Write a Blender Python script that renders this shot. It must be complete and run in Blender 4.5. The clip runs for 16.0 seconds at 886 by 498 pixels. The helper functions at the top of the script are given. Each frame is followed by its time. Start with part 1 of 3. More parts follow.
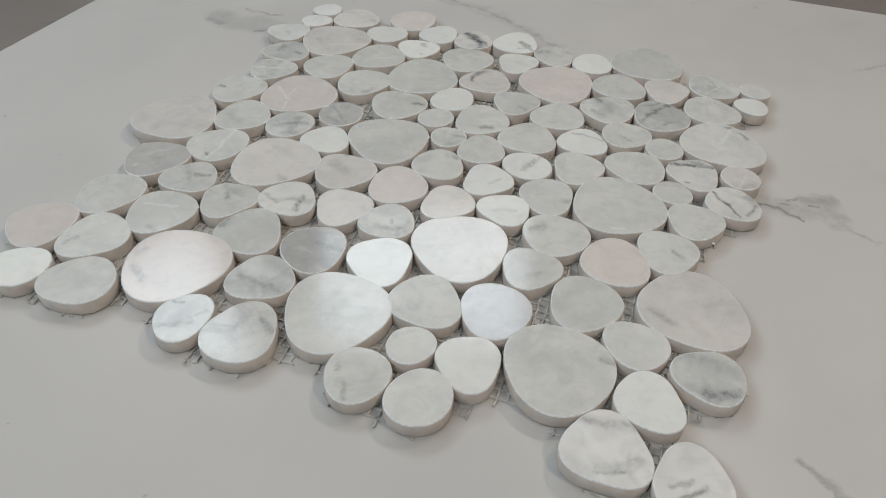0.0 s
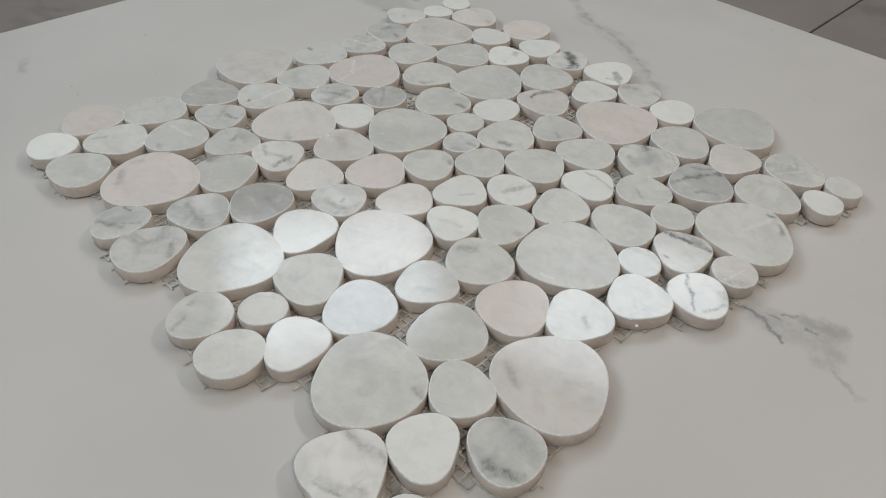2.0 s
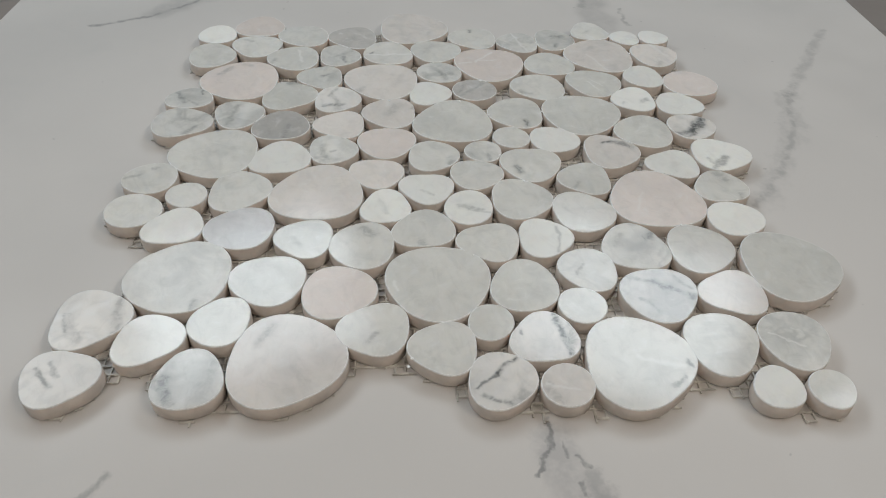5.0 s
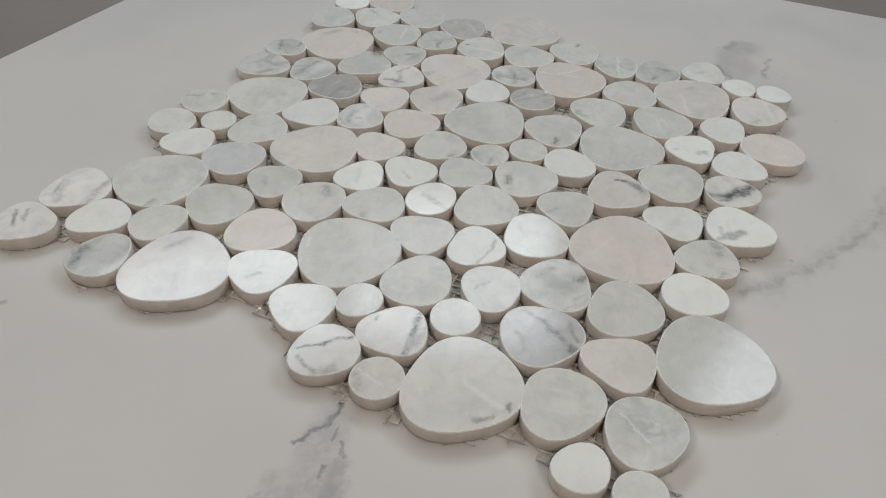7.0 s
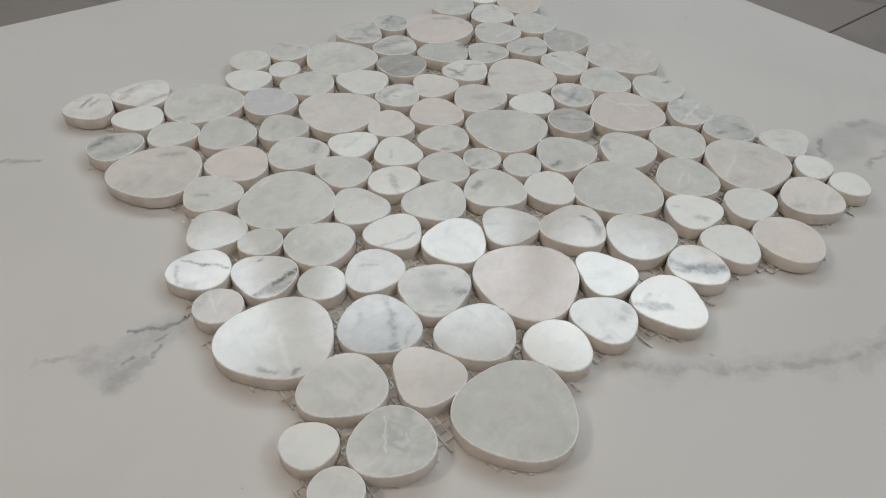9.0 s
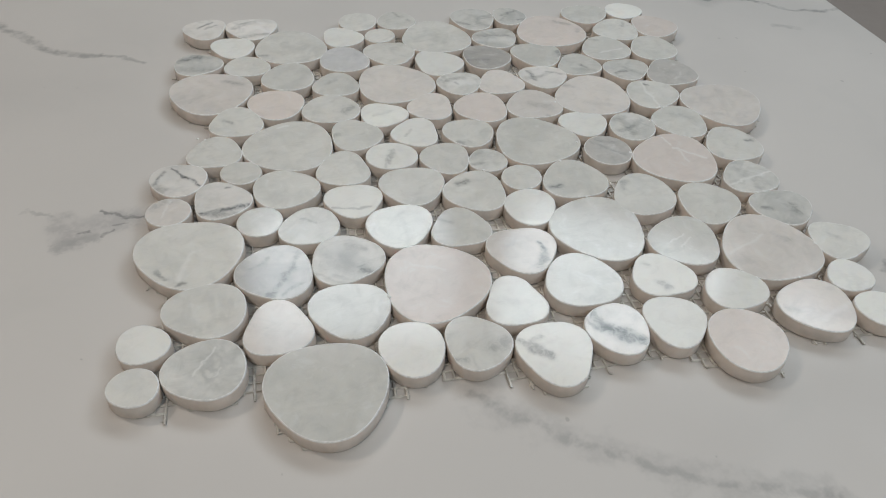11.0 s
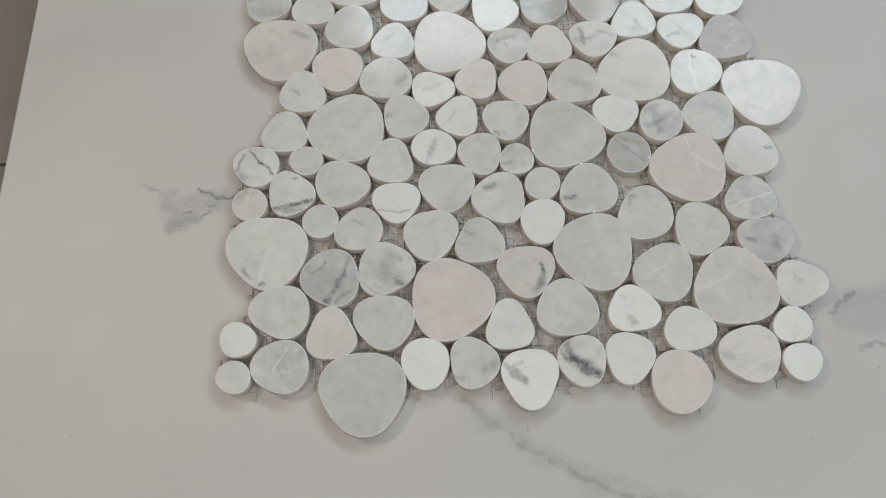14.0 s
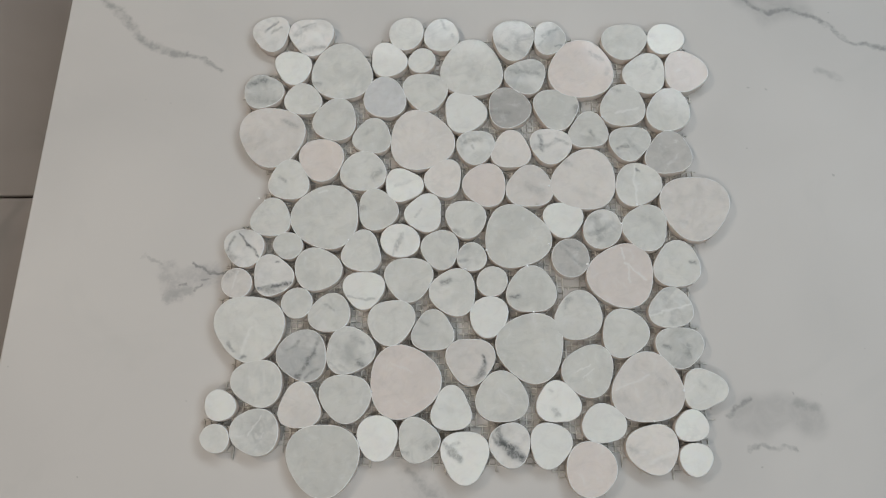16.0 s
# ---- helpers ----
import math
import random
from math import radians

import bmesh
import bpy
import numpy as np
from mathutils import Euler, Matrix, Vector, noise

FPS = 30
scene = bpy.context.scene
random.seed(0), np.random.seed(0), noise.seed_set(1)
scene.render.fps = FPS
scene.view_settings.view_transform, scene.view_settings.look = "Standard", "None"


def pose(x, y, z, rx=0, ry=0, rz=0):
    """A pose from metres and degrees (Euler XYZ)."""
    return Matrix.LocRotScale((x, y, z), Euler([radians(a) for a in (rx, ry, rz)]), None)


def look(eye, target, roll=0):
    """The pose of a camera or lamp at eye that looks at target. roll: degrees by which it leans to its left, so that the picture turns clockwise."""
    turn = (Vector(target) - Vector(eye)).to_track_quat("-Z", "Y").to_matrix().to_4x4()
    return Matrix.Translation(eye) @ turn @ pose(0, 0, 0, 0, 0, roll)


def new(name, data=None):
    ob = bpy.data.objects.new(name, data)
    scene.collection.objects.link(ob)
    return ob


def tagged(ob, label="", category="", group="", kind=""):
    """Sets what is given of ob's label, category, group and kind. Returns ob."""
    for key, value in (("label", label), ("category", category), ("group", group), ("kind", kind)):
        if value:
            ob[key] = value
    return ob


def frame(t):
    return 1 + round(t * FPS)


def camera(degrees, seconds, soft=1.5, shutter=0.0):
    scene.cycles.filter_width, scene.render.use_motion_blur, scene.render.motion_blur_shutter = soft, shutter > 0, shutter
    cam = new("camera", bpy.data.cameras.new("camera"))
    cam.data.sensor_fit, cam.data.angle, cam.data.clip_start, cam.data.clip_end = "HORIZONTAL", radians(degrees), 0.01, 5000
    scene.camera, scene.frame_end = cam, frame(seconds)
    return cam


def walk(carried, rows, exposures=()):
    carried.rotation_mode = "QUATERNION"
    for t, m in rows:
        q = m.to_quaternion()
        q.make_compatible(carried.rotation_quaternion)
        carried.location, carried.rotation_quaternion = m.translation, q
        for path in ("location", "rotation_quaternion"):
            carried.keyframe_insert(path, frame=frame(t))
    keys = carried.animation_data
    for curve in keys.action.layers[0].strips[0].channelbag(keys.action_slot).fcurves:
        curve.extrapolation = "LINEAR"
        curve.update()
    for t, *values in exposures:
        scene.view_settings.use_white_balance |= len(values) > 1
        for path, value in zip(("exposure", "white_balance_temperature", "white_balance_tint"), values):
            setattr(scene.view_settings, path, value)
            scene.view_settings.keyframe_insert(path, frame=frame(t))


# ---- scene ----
cam = camera(63.3, 16.0, 1.0)
PATH = [
    (0, (0.0327, -0.0028, 0.1899), (0.0039, 0.2955, -0.0751), 1.74),
    (0.5, (0.0651, 0.0034, 0.1907), (0.0002, 0.2960, -0.0742), 1.68),
    (1, (0.0958, 0.0131, 0.1896), (-0.0035, 0.2964, -0.0747), 1.58),
    (1.5, (0.1251, 0.0262, 0.1887), (-0.0071, 0.2961, -0.0753), 1.53),
    (2, (0.1542, 0.0434, 0.1882), (-0.0100, 0.2948, -0.0760), 1.55),
    (2.5, (0.1793, 0.0617, 0.1879), (-0.0134, 0.2930, -0.0755), 1.58),
    (3, (0.2020, 0.0840, 0.1865), (-0.0164, 0.2909, -0.0772), 1.60),
    (3.5, (0.2220, 0.1078, 0.1872), (-0.0197, 0.2876, -0.0760), 1.70),
    (4, (0.2386, 0.1334, 0.1881), (-0.0223, 0.2835, -0.0754), 1.58),
    (6.3, (0.2756, 0.2713, 0.1860), (-0.0243, 0.2619, -0.0782), 1.35),
    (6.5, (0.2760, 0.2841, 0.1852), (-0.0241, 0.2600, -0.0781), 1.27),
    (7, (0.2727, 0.3168, 0.1841), (-0.0226, 0.2569, -0.0789), 1.35),
    (7.5, (0.2656, 0.3491, 0.1835), (-0.0206, 0.2542, -0.0793), 1.43),
    (8, (0.2557, 0.3791, 0.1843), (-0.0181, 0.2514, -0.0778), 1.44),
    (8.5, (0.2414, 0.4090, 0.1845), (-0.0152, 0.2495, -0.0776), 1.43),
    (9, (0.2236, 0.4365, 0.1842), (-0.0119, 0.2480, -0.0785), 1.42),
    (9.5, (0.2024, 0.4616, 0.1838), (-0.0085, 0.2464, -0.0793), 1.46),
    (10, (0.1778, 0.4838, 0.1838), (-0.0051, 0.2451, -0.0799), 1.36),
    (10.2, (0.1702, 0.4895, 0.1851), (-0.0017, 0.2487, -0.0771), 1.91),
    (12.3, (0.0954, 0.5192, 0.1765), (0.0197, 0.2329, -0.0855), 2.34),
    (12.5, (0.0949, 0.5037, 0.1719), (0.0197, 0.2167, -0.0964), 2.48),
    (12.7, (0.0905, 0.4859, 0.1795), (0.0225, 0.2135, -0.0915), 2.24),
    (13, (0.0824, 0.4647, 0.1943), (0.0219, 0.2057, -0.1044), 1.49),
    (13.3, (0.0748, 0.4502, 0.2220), (0.0240, 0.2412, -0.0894), 1.01),
    (13.5, (0.0724, 0.4460, 0.2479), (0.0242, 0.2512, -0.0981), 0.17),
    (13.7, (0.0753, 0.4423, 0.2787), (0.0311, 0.2609, -0.1054), -1.28),
    (14, (0.0797, 0.4368, 0.3211), (0.0491, 0.2964, -0.0521), -4.00),
    (14.3, (0.0698, 0.4226, 0.3644), (0.0413, 0.2985, -0.0041), -3.95),
    (14.5, (0.0693, 0.4120, 0.3765), (0.0390, 0.2868, -0.0022), -3.51),
    (14.7, (0.0628, 0.3991, 0.3811), (0.0304, 0.2797, 0.0024), -1.96),
    (15, (0.0568, 0.3850, 0.3898), (0.0160, 0.2696, 0.0090), 2.21),
    (15.3, (0.0521, 0.3858, 0.3891), (0.0107, 0.2789, 0.0180), 3.86),
    (15.5, (0.0553, 0.3877, 0.3961), (0.0140, 0.2757, 0.0144), 2.41),
    (15.7, (0.0526, 0.3884, 0.4003), (0.0190, 0.2736, 0.0146), -0.49),
    (16, (0.0405, 0.3911, 0.3936), (0.0210, 0.2763, 0.0109), -2.75),
]
walk(cam, [(t, look(eye, target, roll)) for t, eye, target, roll in PATH])

# ---- light: five cool panels and two small warm spots, unseen stand-ins round the table, in a plain room
THICK = 0.0065
COOL, WARM = (0.825, 0.925, 0.99), (1.0, 0.885, 0.765)


def stand_in_light(azimuth, reach, height, width, depth, power, colour):
    data = bpy.data.lights.new("stand_in_light", "AREA")
    data.shape, data.size, data.size_y, data.energy, data.color = "RECTANGLE", width, depth, power, colour
    ob = new("stand_in_light", data)
    a = radians(azimuth)
    ob.matrix_world = look((reach * math.cos(a), 0.265 + reach * math.sin(a), height), (0, 0.265, 0))
    return ob


# five copies of one reflected panel, added so it shows from every side
for azimuth in (98, 138, 190, 222, 257):
    stand_in_light(azimuth, 0.95, 0.98, 0.46, 0.31, 2.6, COOL)
# unseen warm spots, added for crisp side shadows and warm edges
for azimuth in (42, 326):
    stand_in_light(azimuth, 0.84, 0.98, 0.06, 0.06, 2.95, WARM)

world = bpy.data.worlds.new("world")
scene.world = world
world.use_nodes = True
world.node_tree.nodes["Background"].inputs["Color"].default_value = (1.0, 0.95, 0.88, 1)
world.node_tree.nodes["Background"].inputs["Strength"].default_value = 0.1


# ---- materials
def material(name):
    m = bpy.data.materials.new(name)
    m.use_nodes = True
    return m, m.node_tree, m.node_tree.nodes["Principled BSDF"]


def node(tree, kind, **sockets):
    n = tree.nodes.new(kind)
    for key, value in sockets.items():
        if key in ("operation", "blend_type", "data_type", "noise_dimensions"):
            if key == "operation":
                n.operation = value
            elif key == "blend_type":
                n.blend_type = value
            elif key == "data_type":
                n.data_type = value
        else:
            put(tree, n.inputs[key.replace("_", " ")], value)
    return n


def put(tree, socket, value):
    if isinstance(value, bpy.types.NodeSocket):
        tree.links.new(value, socket)
    else:
        socket.default_value = value


def calc(tree, op, *values):
    n = tree.nodes.new("ShaderNodeMath")
    n.operation = op
    for i, v in enumerate(values):
        put(tree, n.inputs[i], v)
    return n.outputs[0]


def vec(tree, op, a, b=None, scale=None):
    n = tree.nodes.new("ShaderNodeVectorMath")
    n.operation = op
    put(tree, n.inputs[0], a)
    if b is not None:
        put(tree, n.inputs[1], b)
    if scale is not None:
        put(tree, n.inputs["Scale"], scale)
    return n.outputs["Value"] if op in ("DOT_PRODUCT", "LENGTH") else n.outputs["Vector"]


def ramp(tree, value, lo, hi, to_lo=0.0, to_hi=1.0):
    n = tree.nodes.new("ShaderNodeMapRange")
    n.interpolation_type = "SMOOTHSTEP"
    put(tree, n.inputs["Value"], value)
    for key, v in (("From Min", lo), ("From Max", hi), ("To Min", to_lo), ("To Max", to_hi)):
        put(tree, n.inputs[key], v)
    return n.outputs["Result"]


def blend(tree, fac, a, b, mode="MIX"):
    n = tree.nodes.new("ShaderNodeMix")
    n.data_type, n.blend_type = "RGBA", mode
    put(tree, n.inputs[0], fac)
    put(tree, n.inputs[6], (*a, 1) if isinstance(a, tuple) else a)
    put(tree, n.inputs[7], (*b, 1) if isinstance(b, tuple) else b)
    return n.outputs[2]


def noise_of(tree, coord, scale, detail=3.0, rough=0.55, distortion=0.0, colour=False):
    n = tree.nodes.new("ShaderNodeTexNoise")
    put(tree, n.inputs["Vector"], coord)
    n.inputs["Scale"].default_value = scale
    n.inputs["Detail"].default_value = detail
    n.inputs["Roughness"].default_value = rough
    n.inputs["Distortion"].default_value = distortion
    return n.outputs["Color" if colour else "Fac"]


def bumped(tree, bsdf, height, strength, distance):
    n = tree.nodes.new("ShaderNodeBump")
    n.inputs["Strength"].default_value = strength
    n.inputs["Distance"].default_value = distance
    put(tree, n.inputs["Height"], height)
    put(tree, bsdf.inputs["Normal"], n.outputs["Normal"])


def streak(tree, coord, x0, y0, x1, y1, width, core=0.15):
    """1 on the stretch from (x0, y0) to (x1, y1), in metres, fading to 0 a width away."""
    dx, dy = x1 - x0, y1 - y0
    length = max(math.hypot(dx, dy), 1e-5)
    p = vec(tree, "SUBTRACT", coord, (x0, y0, 0))
    along = vec(tree, "DOT_PRODUCT", p, (dx / length, dy / length, 0))
    n = tree.nodes.new("ShaderNodeClamp")
    put(tree, n.inputs["Value"], along)
    n.inputs["Min"].default_value, n.inputs["Max"].default_value = 0, length
    foot = vec(tree, "SCALE", (dx / length, dy / length, 0), scale=n.outputs[0])
    return ramp(tree, vec(tree, "LENGTH", vec(tree, "SUBTRACT", p, foot)), core * width, width, 1.0, 0.0)


def flat(tree, coord):
    return vec(tree, "MULTIPLY", coord, (1, 1, 0))


# base colour, cloud colour, cloud amount, vein amount
TONES = dict(
    w=((0.840, 0.837, 0.794), (0.757, 0.737, 0.707), 0.5, 0.10),
    l=((0.724, 0.708, 0.666), (0.608, 0.600, 0.568), 0.7, 0.14),
    g=((0.671, 0.658, 0.617), (0.570, 0.563, 0.532), 0.7, 0.12),
    d=((0.511, 0.491, 0.466), (0.437, 0.423, 0.404), 0.8, 0.15),
    p=((0.765, 0.689, 0.643), (0.689, 0.632, 0.596), 0.6, 0.08),
    q=((0.757, 0.709, 0.666), (0.650, 0.617, 0.586), 0.6, 0.12),
    b=((0.735, 0.66, 0.612), (0.67, 0.615, 0.578), 0.6, 0.06),
    # c: cool tone that paints a bluish highlight onto one pebble
    c=((0.704, 0.695, 0.691), (0.608, 0.602, 0.600), 0.7, 0.10),
    s=((0.724, 0.708, 0.671), (0.554, 0.551, 0.527), 0.9, 0.35),
    v=((0.832, 0.800, 0.763), (0.660, 0.646, 0.619), 0.7, 0.25),
    t=((0.650, 0.635, 0.609), (0.490, 0.489, 0.479), 0.9, 0.35),
)


def let_light_in(bsdf):
    """Marble's translucence: light enters and scatters a millimetre or two below the surface."""
    bsdf.inputs["Subsurface Weight"].default_value = 0.2
    bsdf.inputs["Subsurface Radius"].default_value = (1.0, 0.8, 0.62)
    bsdf.inputs["Subsurface Scale"].default_value = 0.0022


def marble(kind, marks=()):
    base, cloud, amount, vein = TONES[kind]
    m, tree, bsdf = material("marble")
    place = tree.nodes.new("ShaderNodeTexCoord").outputs["Object"]
    info = tree.nodes.new("ShaderNodeObjectInfo").outputs["Random"]
    own = vec(tree, "ADD", place, vec(tree, "SCALE", (7.1, 3.7, 5.3), scale=info))
    soft = noise_of(tree, own, 55, 4.0, 0.55, 0.6)
    broad = noise_of(tree, own, 24, 2.0, 0.5, 0.4)
    colour = blend(tree, calc(tree, "MULTIPLY", ramp(tree, soft, 0.38, 0.72), amount), base, cloud)
    colour = blend(tree, ramp(tree, broad, 0.35, 0.7, 0.0, 0.35), colour, cloud)
    mottle = noise_of(tree, own, 150, 5.0, 0.62, 0.8)
    colour = blend(tree, ramp(tree, mottle, 0.46, 0.74, 0.0, 0.46 * amount), colour, tuple(v * 0.80 for v in cloud))
    colour = blend(tree, ramp(tree, mottle, 0.46, 0.28, 0.0, 0.30), colour, (0.80, 0.80, 0.785))
    wisp = noise_of(tree, vec(tree, "MULTIPLY", own, (1.0, 2.1, 1.0)), 62, 5.0, 0.6, 2.2)
    colour = blend(tree, ramp(tree, wisp, 0.5, 0.7, 0.0, 0.24 * amount), colour, tuple(v * 0.76 for v in cloud))
    ridge = calc(tree, "ABSOLUTE", calc(tree, "SUBTRACT", noise_of(tree, own, 30, 3.0, 0.6, 1.4), 0.5))
    gate = ramp(tree, noise_of(tree, own, 42, 1.0), 0.48, 0.66)
    lines = calc(tree, "MULTIPLY", calc(tree, "MULTIPLY", ramp(tree, ridge, 0.0, 0.08, 1.0, 0.0), gate), vein * 1.0)
    colour = blend(tree, lines, colour, (0.30, 0.31, 0.31))
    if marks:
        wob = vec(tree, "SCALE", vec(tree, "SUBTRACT", noise_of(tree, own, 130, 4.0, 0.55, 0, True), (0.5, 0.5, 0.5)), scale=0.006)
        bent = flat(tree, vec(tree, "ADD", place, wob))
        patchy = ramp(tree, noise_of(tree, own, 300, 5.0, 0.68, 0.8), 0.3, 0.68, 0.3, 1.2)
        for x0, y0, x1, y1, w, strength in marks:
            s = streak(tree, bent, x0 / 1000, y0 / 1000, x1 / 1000, y1 / 1000, w / 1000 * 1.15, 0.0)
            if strength > 0:
                # a smoky halo round broken dark threads
                colour = blend(tree, calc(tree, "MULTIPLY", s, min(1.0, strength * 0.7)), colour, (0.34, 0.345, 0.34))
                thread = ramp(tree, calc(tree, "MULTIPLY", s, patchy), 0.25, 1.2)
                colour = blend(tree, calc(tree, "MULTIPLY", thread, min(1.0, 1.45 * strength ** 1.5)), colour, (0.12, 0.125, 0.125))
            else:
                colour = blend(tree, calc(tree, "MULTIPLY", s, -strength), colour, (0.84, 0.83, 0.81))
    grain = noise_of(tree, own, 1500, 2.0, 0.7)
    colour = blend(tree, ramp(tree, grain, 0.35, 0.75, 0.0, 0.05), colour, (0.86, 0.86, 0.85))
    tint = tree.nodes.new("ShaderNodeHueSaturation")
    put(tree, tint.inputs["Color"], colour)
    put(tree, tint.inputs["Value"], ramp(tree, info, 0.0, 1.0, 0.95, 1.05))
    put(tree, bsdf.inputs["Base Color"], tint.outputs["Color"])
    # some pebbles took a full polish, others are only honed
    gloss = ramp(tree, calc(tree, "FRACT", calc(tree, "MULTIPLY", info, 17.3)), 0.12, 0.62)
    put(tree, bsdf.inputs["Roughness"], calc(tree, "ADD", ramp(tree, gloss, 0.0, 1.0, 0.17, 0.05), ramp(tree, noise_of(tree, own, 420, 4.0, 0.65), 0.3, 0.75, -0.01, 0.05)))
    put(tree, bsdf.inputs["Specular IOR Level"], ramp(tree, gloss, 0.0, 1.0, 0.15, 0.47))
    scratches = noise_of(tree, vec(tree, "MULTIPLY", own, (1.0, 3.2, 1.0)), 900, 3.0, 0.65, 0.4)
    bumped(tree, bsdf, calc(tree, "ADD", noise_of(tree, own, 3000, 2.0, 0.6), scratches), 0.05, 0.0002)
    let_light_in(bsdf)
    return m


# paler than the pebbles: the bevel's edge highlight is painted in
RIM, tree, bsdf = material("marble_rim_highlight")
place = tree.nodes.new("ShaderNodeTexCoord").outputs["Object"]
put(tree, bsdf.inputs["Base Color"], blend(tree, ramp(tree, noise_of(tree, place, 900, 3.0), 0.4, 0.65), (0.84, 0.835, 0.82), (0.70, 0.695, 0.685)))
bsdf.inputs["Roughness"].default_value = 0.55
# warm light and shade on the pebbles' sides are put into this cream colour
SIDE, tree, bsdf = material("marble_side_warm_light")
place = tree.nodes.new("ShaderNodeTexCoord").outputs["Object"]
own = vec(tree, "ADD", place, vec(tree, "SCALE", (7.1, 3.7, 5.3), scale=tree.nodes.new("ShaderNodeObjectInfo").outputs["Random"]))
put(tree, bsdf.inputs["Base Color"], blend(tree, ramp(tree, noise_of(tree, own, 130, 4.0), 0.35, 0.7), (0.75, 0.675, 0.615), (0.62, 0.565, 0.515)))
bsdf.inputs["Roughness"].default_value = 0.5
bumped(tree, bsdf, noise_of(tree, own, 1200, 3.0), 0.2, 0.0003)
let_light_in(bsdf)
MARBLE = {kind: marble(kind) for kind in TONES}


def slab_material():
    m, tree, bsdf = material("veined_porcelain")
    place = tree.nodes.new("ShaderNodeTexCoord").outputs["Object"]
    broad = noise_of(tree, place, 5, 3.0, 0.5, 0.5)
    colour = blend(tree, ramp(tree, broad, 0.35, 0.7), (0.597, 0.567, 0.539), (0.542, 0.518, 0.495))
    soft = noise_of(tree, place, 16, 3.0, 0.55, 0.8)
    colour = blend(tree, ramp(tree, soft, 0.55, 0.8, 0.0, 0.35), colour, (0.497, 0.486, 0.465))
    wob = vec(tree, "SCALE", vec(tree, "SUBTRACT", noise_of(tree, place, 90, 4.0, 0.6, 0, True), (0.5, 0.5, 0.5)), scale=0.011)
    bent = flat(tree, vec(tree, "ADD", place, wob))
    wide = vec(tree, "SCALE", vec(tree, "SUBTRACT", noise_of(tree, place, 55, 4.0, 0.65, 0, True), (0.5, 0.5, 0.5)), scale=0.03)
    loose = flat(tree, vec(tree, "ADD", place, wide))
    gentle = vec(tree, "SCALE", vec(tree, "SUBTRACT", noise_of(tree, place, 30, 2.0, 0.5, 0, True), (0.5, 0.5, 0.5)), scale=0.03)
    smooth = flat(tree, vec(tree, "ADD", place, gentle))
    rough = vec(tree, "SCALE", vec(tree, "SUBTRACT", noise_of(tree, place, 60, 5.0, 0.7, 0, True), (0.5, 0.5, 0.5)), scale=0.016)
    coarse = flat(tree, vec(tree, "ADD", place, rough))
    patchy = ramp(tree, noise_of(tree, place, 130, 3.0, 0.65), 0.32, 0.62, 0.25, 1.0)

    cloudy = ramp(tree, noise_of(tree, place, 75, 5.0, 0.65, 0.5), 0.28, 0.68, 0.4, 1.0)

    def run(points, width, strength, field=bent, shade=(0.22, 0.218, 0.215)):
        nonlocal colour
        total = None
        for (x0, y0), (x1, y1) in zip(points, points[1:]):
            s = streak(tree, field, x0 / 1000, y0 / 1000, x1 / 1000, y1 / 1000, width / 1000, 0.3 if width > 10 or field is coarse else 0.15)
            total = s if total is None else calc(tree, "MAXIMUM", total, s)
        total = calc(tree, "MULTIPLY", total, patchy if width < 10 else cloudy)
        colour = blend(tree, calc(tree, "MULTIPLY", total, strength), colour, shade)

    # long soft vein that ends beside the sheet
    run(((211, 36), (196, 64), (184, 81), (176, 98), (162, 109), (151, 114)), 4.0, 0.6)
    run(((151, 114), (140, 121), (131, 131)), 2.2, 0.55)
    # broad cloudy patch with dark threads, by the small veined pebbles
    run(((176, 252), (174, 262)), 8.5, 0.65, coarse, (0.37, 0.355, 0.35))
    run(((150, 260), (163, 258)), 9.0, 0.65, coarse, (0.40, 0.385, 0.38))
    run(((178, 268), (166, 267)), 4.5, 0.65, coarse, (0.34, 0.33, 0.325))
    run(((142, 260), (147, 259), (156, 255), (163, 250)), 1.2, 0.85)
    run(((157, 264), (161, 266)), 1.3, 0.75)
    run(((166, 262), (171, 261)), 1.5, 0.75)
    run(((153, 262), (157, 260)), 1.0, 0.6)
    run(((180, 247), (185, 243), (190, 239)), 1.3, 0.4)
    # patch past the far corner
    run(((-118, 399), (-135, 404), (-150, 407)), 14, 0.62, smooth, (0.385, 0.37, 0.356))
    run(((-108, 398), (-114, 394), (-122, 389)), 2.2, 0.8)
    run(((-113, 416), (-121, 414), (-137, 421)), 2.0, 0.6)
    run(((-154, 403), (-146, 399)), 4.0, 0.4)
    # vein along one side
    run(((64, 389), (50, 407), (31, 427), (16, 440), (3, 449), (-17, 461)), 2.4, 0.33)
    run(((64, 389), (50, 407), (31, 427), (16, 440), (3, 449), (-17, 461)), 8.0, 0.22, loose)
    run(((-17, 461), (-45, 492), (-80, 528)), 5.0, 0.34)
    # vein over the corner opposite
    run(((-183, 99), (-189, 131), (-205, 158), (-213, 166), (-225, 166), (-242, 176), (-250, 189), (-255, 196), (-269, 203), (-300, 209)), 2.6, 0.75)
    run(((-195, 140), (-215, 162), (-232, 163)), 13, 0.35, smooth)
    run(((-229, 211), (-240, 219)), 4.0, 0.35)
    run(((226, 397), (250, 408)), 2.0, 0.35)
    specks = ramp(tree, noise_of(tree, place, 210, 1.0, 0.4), 0.79, 0.83, 0.0, 0.4)
    colour = blend(tree, specks, colour, (0.25, 0.24, 0.23))
    put(tree, bsdf.inputs["Base Color"], colour)
    put(tree, bsdf.inputs["Roughness"], ramp(tree, noise_of(tree, place, 40, 4.0), 0.3, 0.7, 0.42, 0.55))
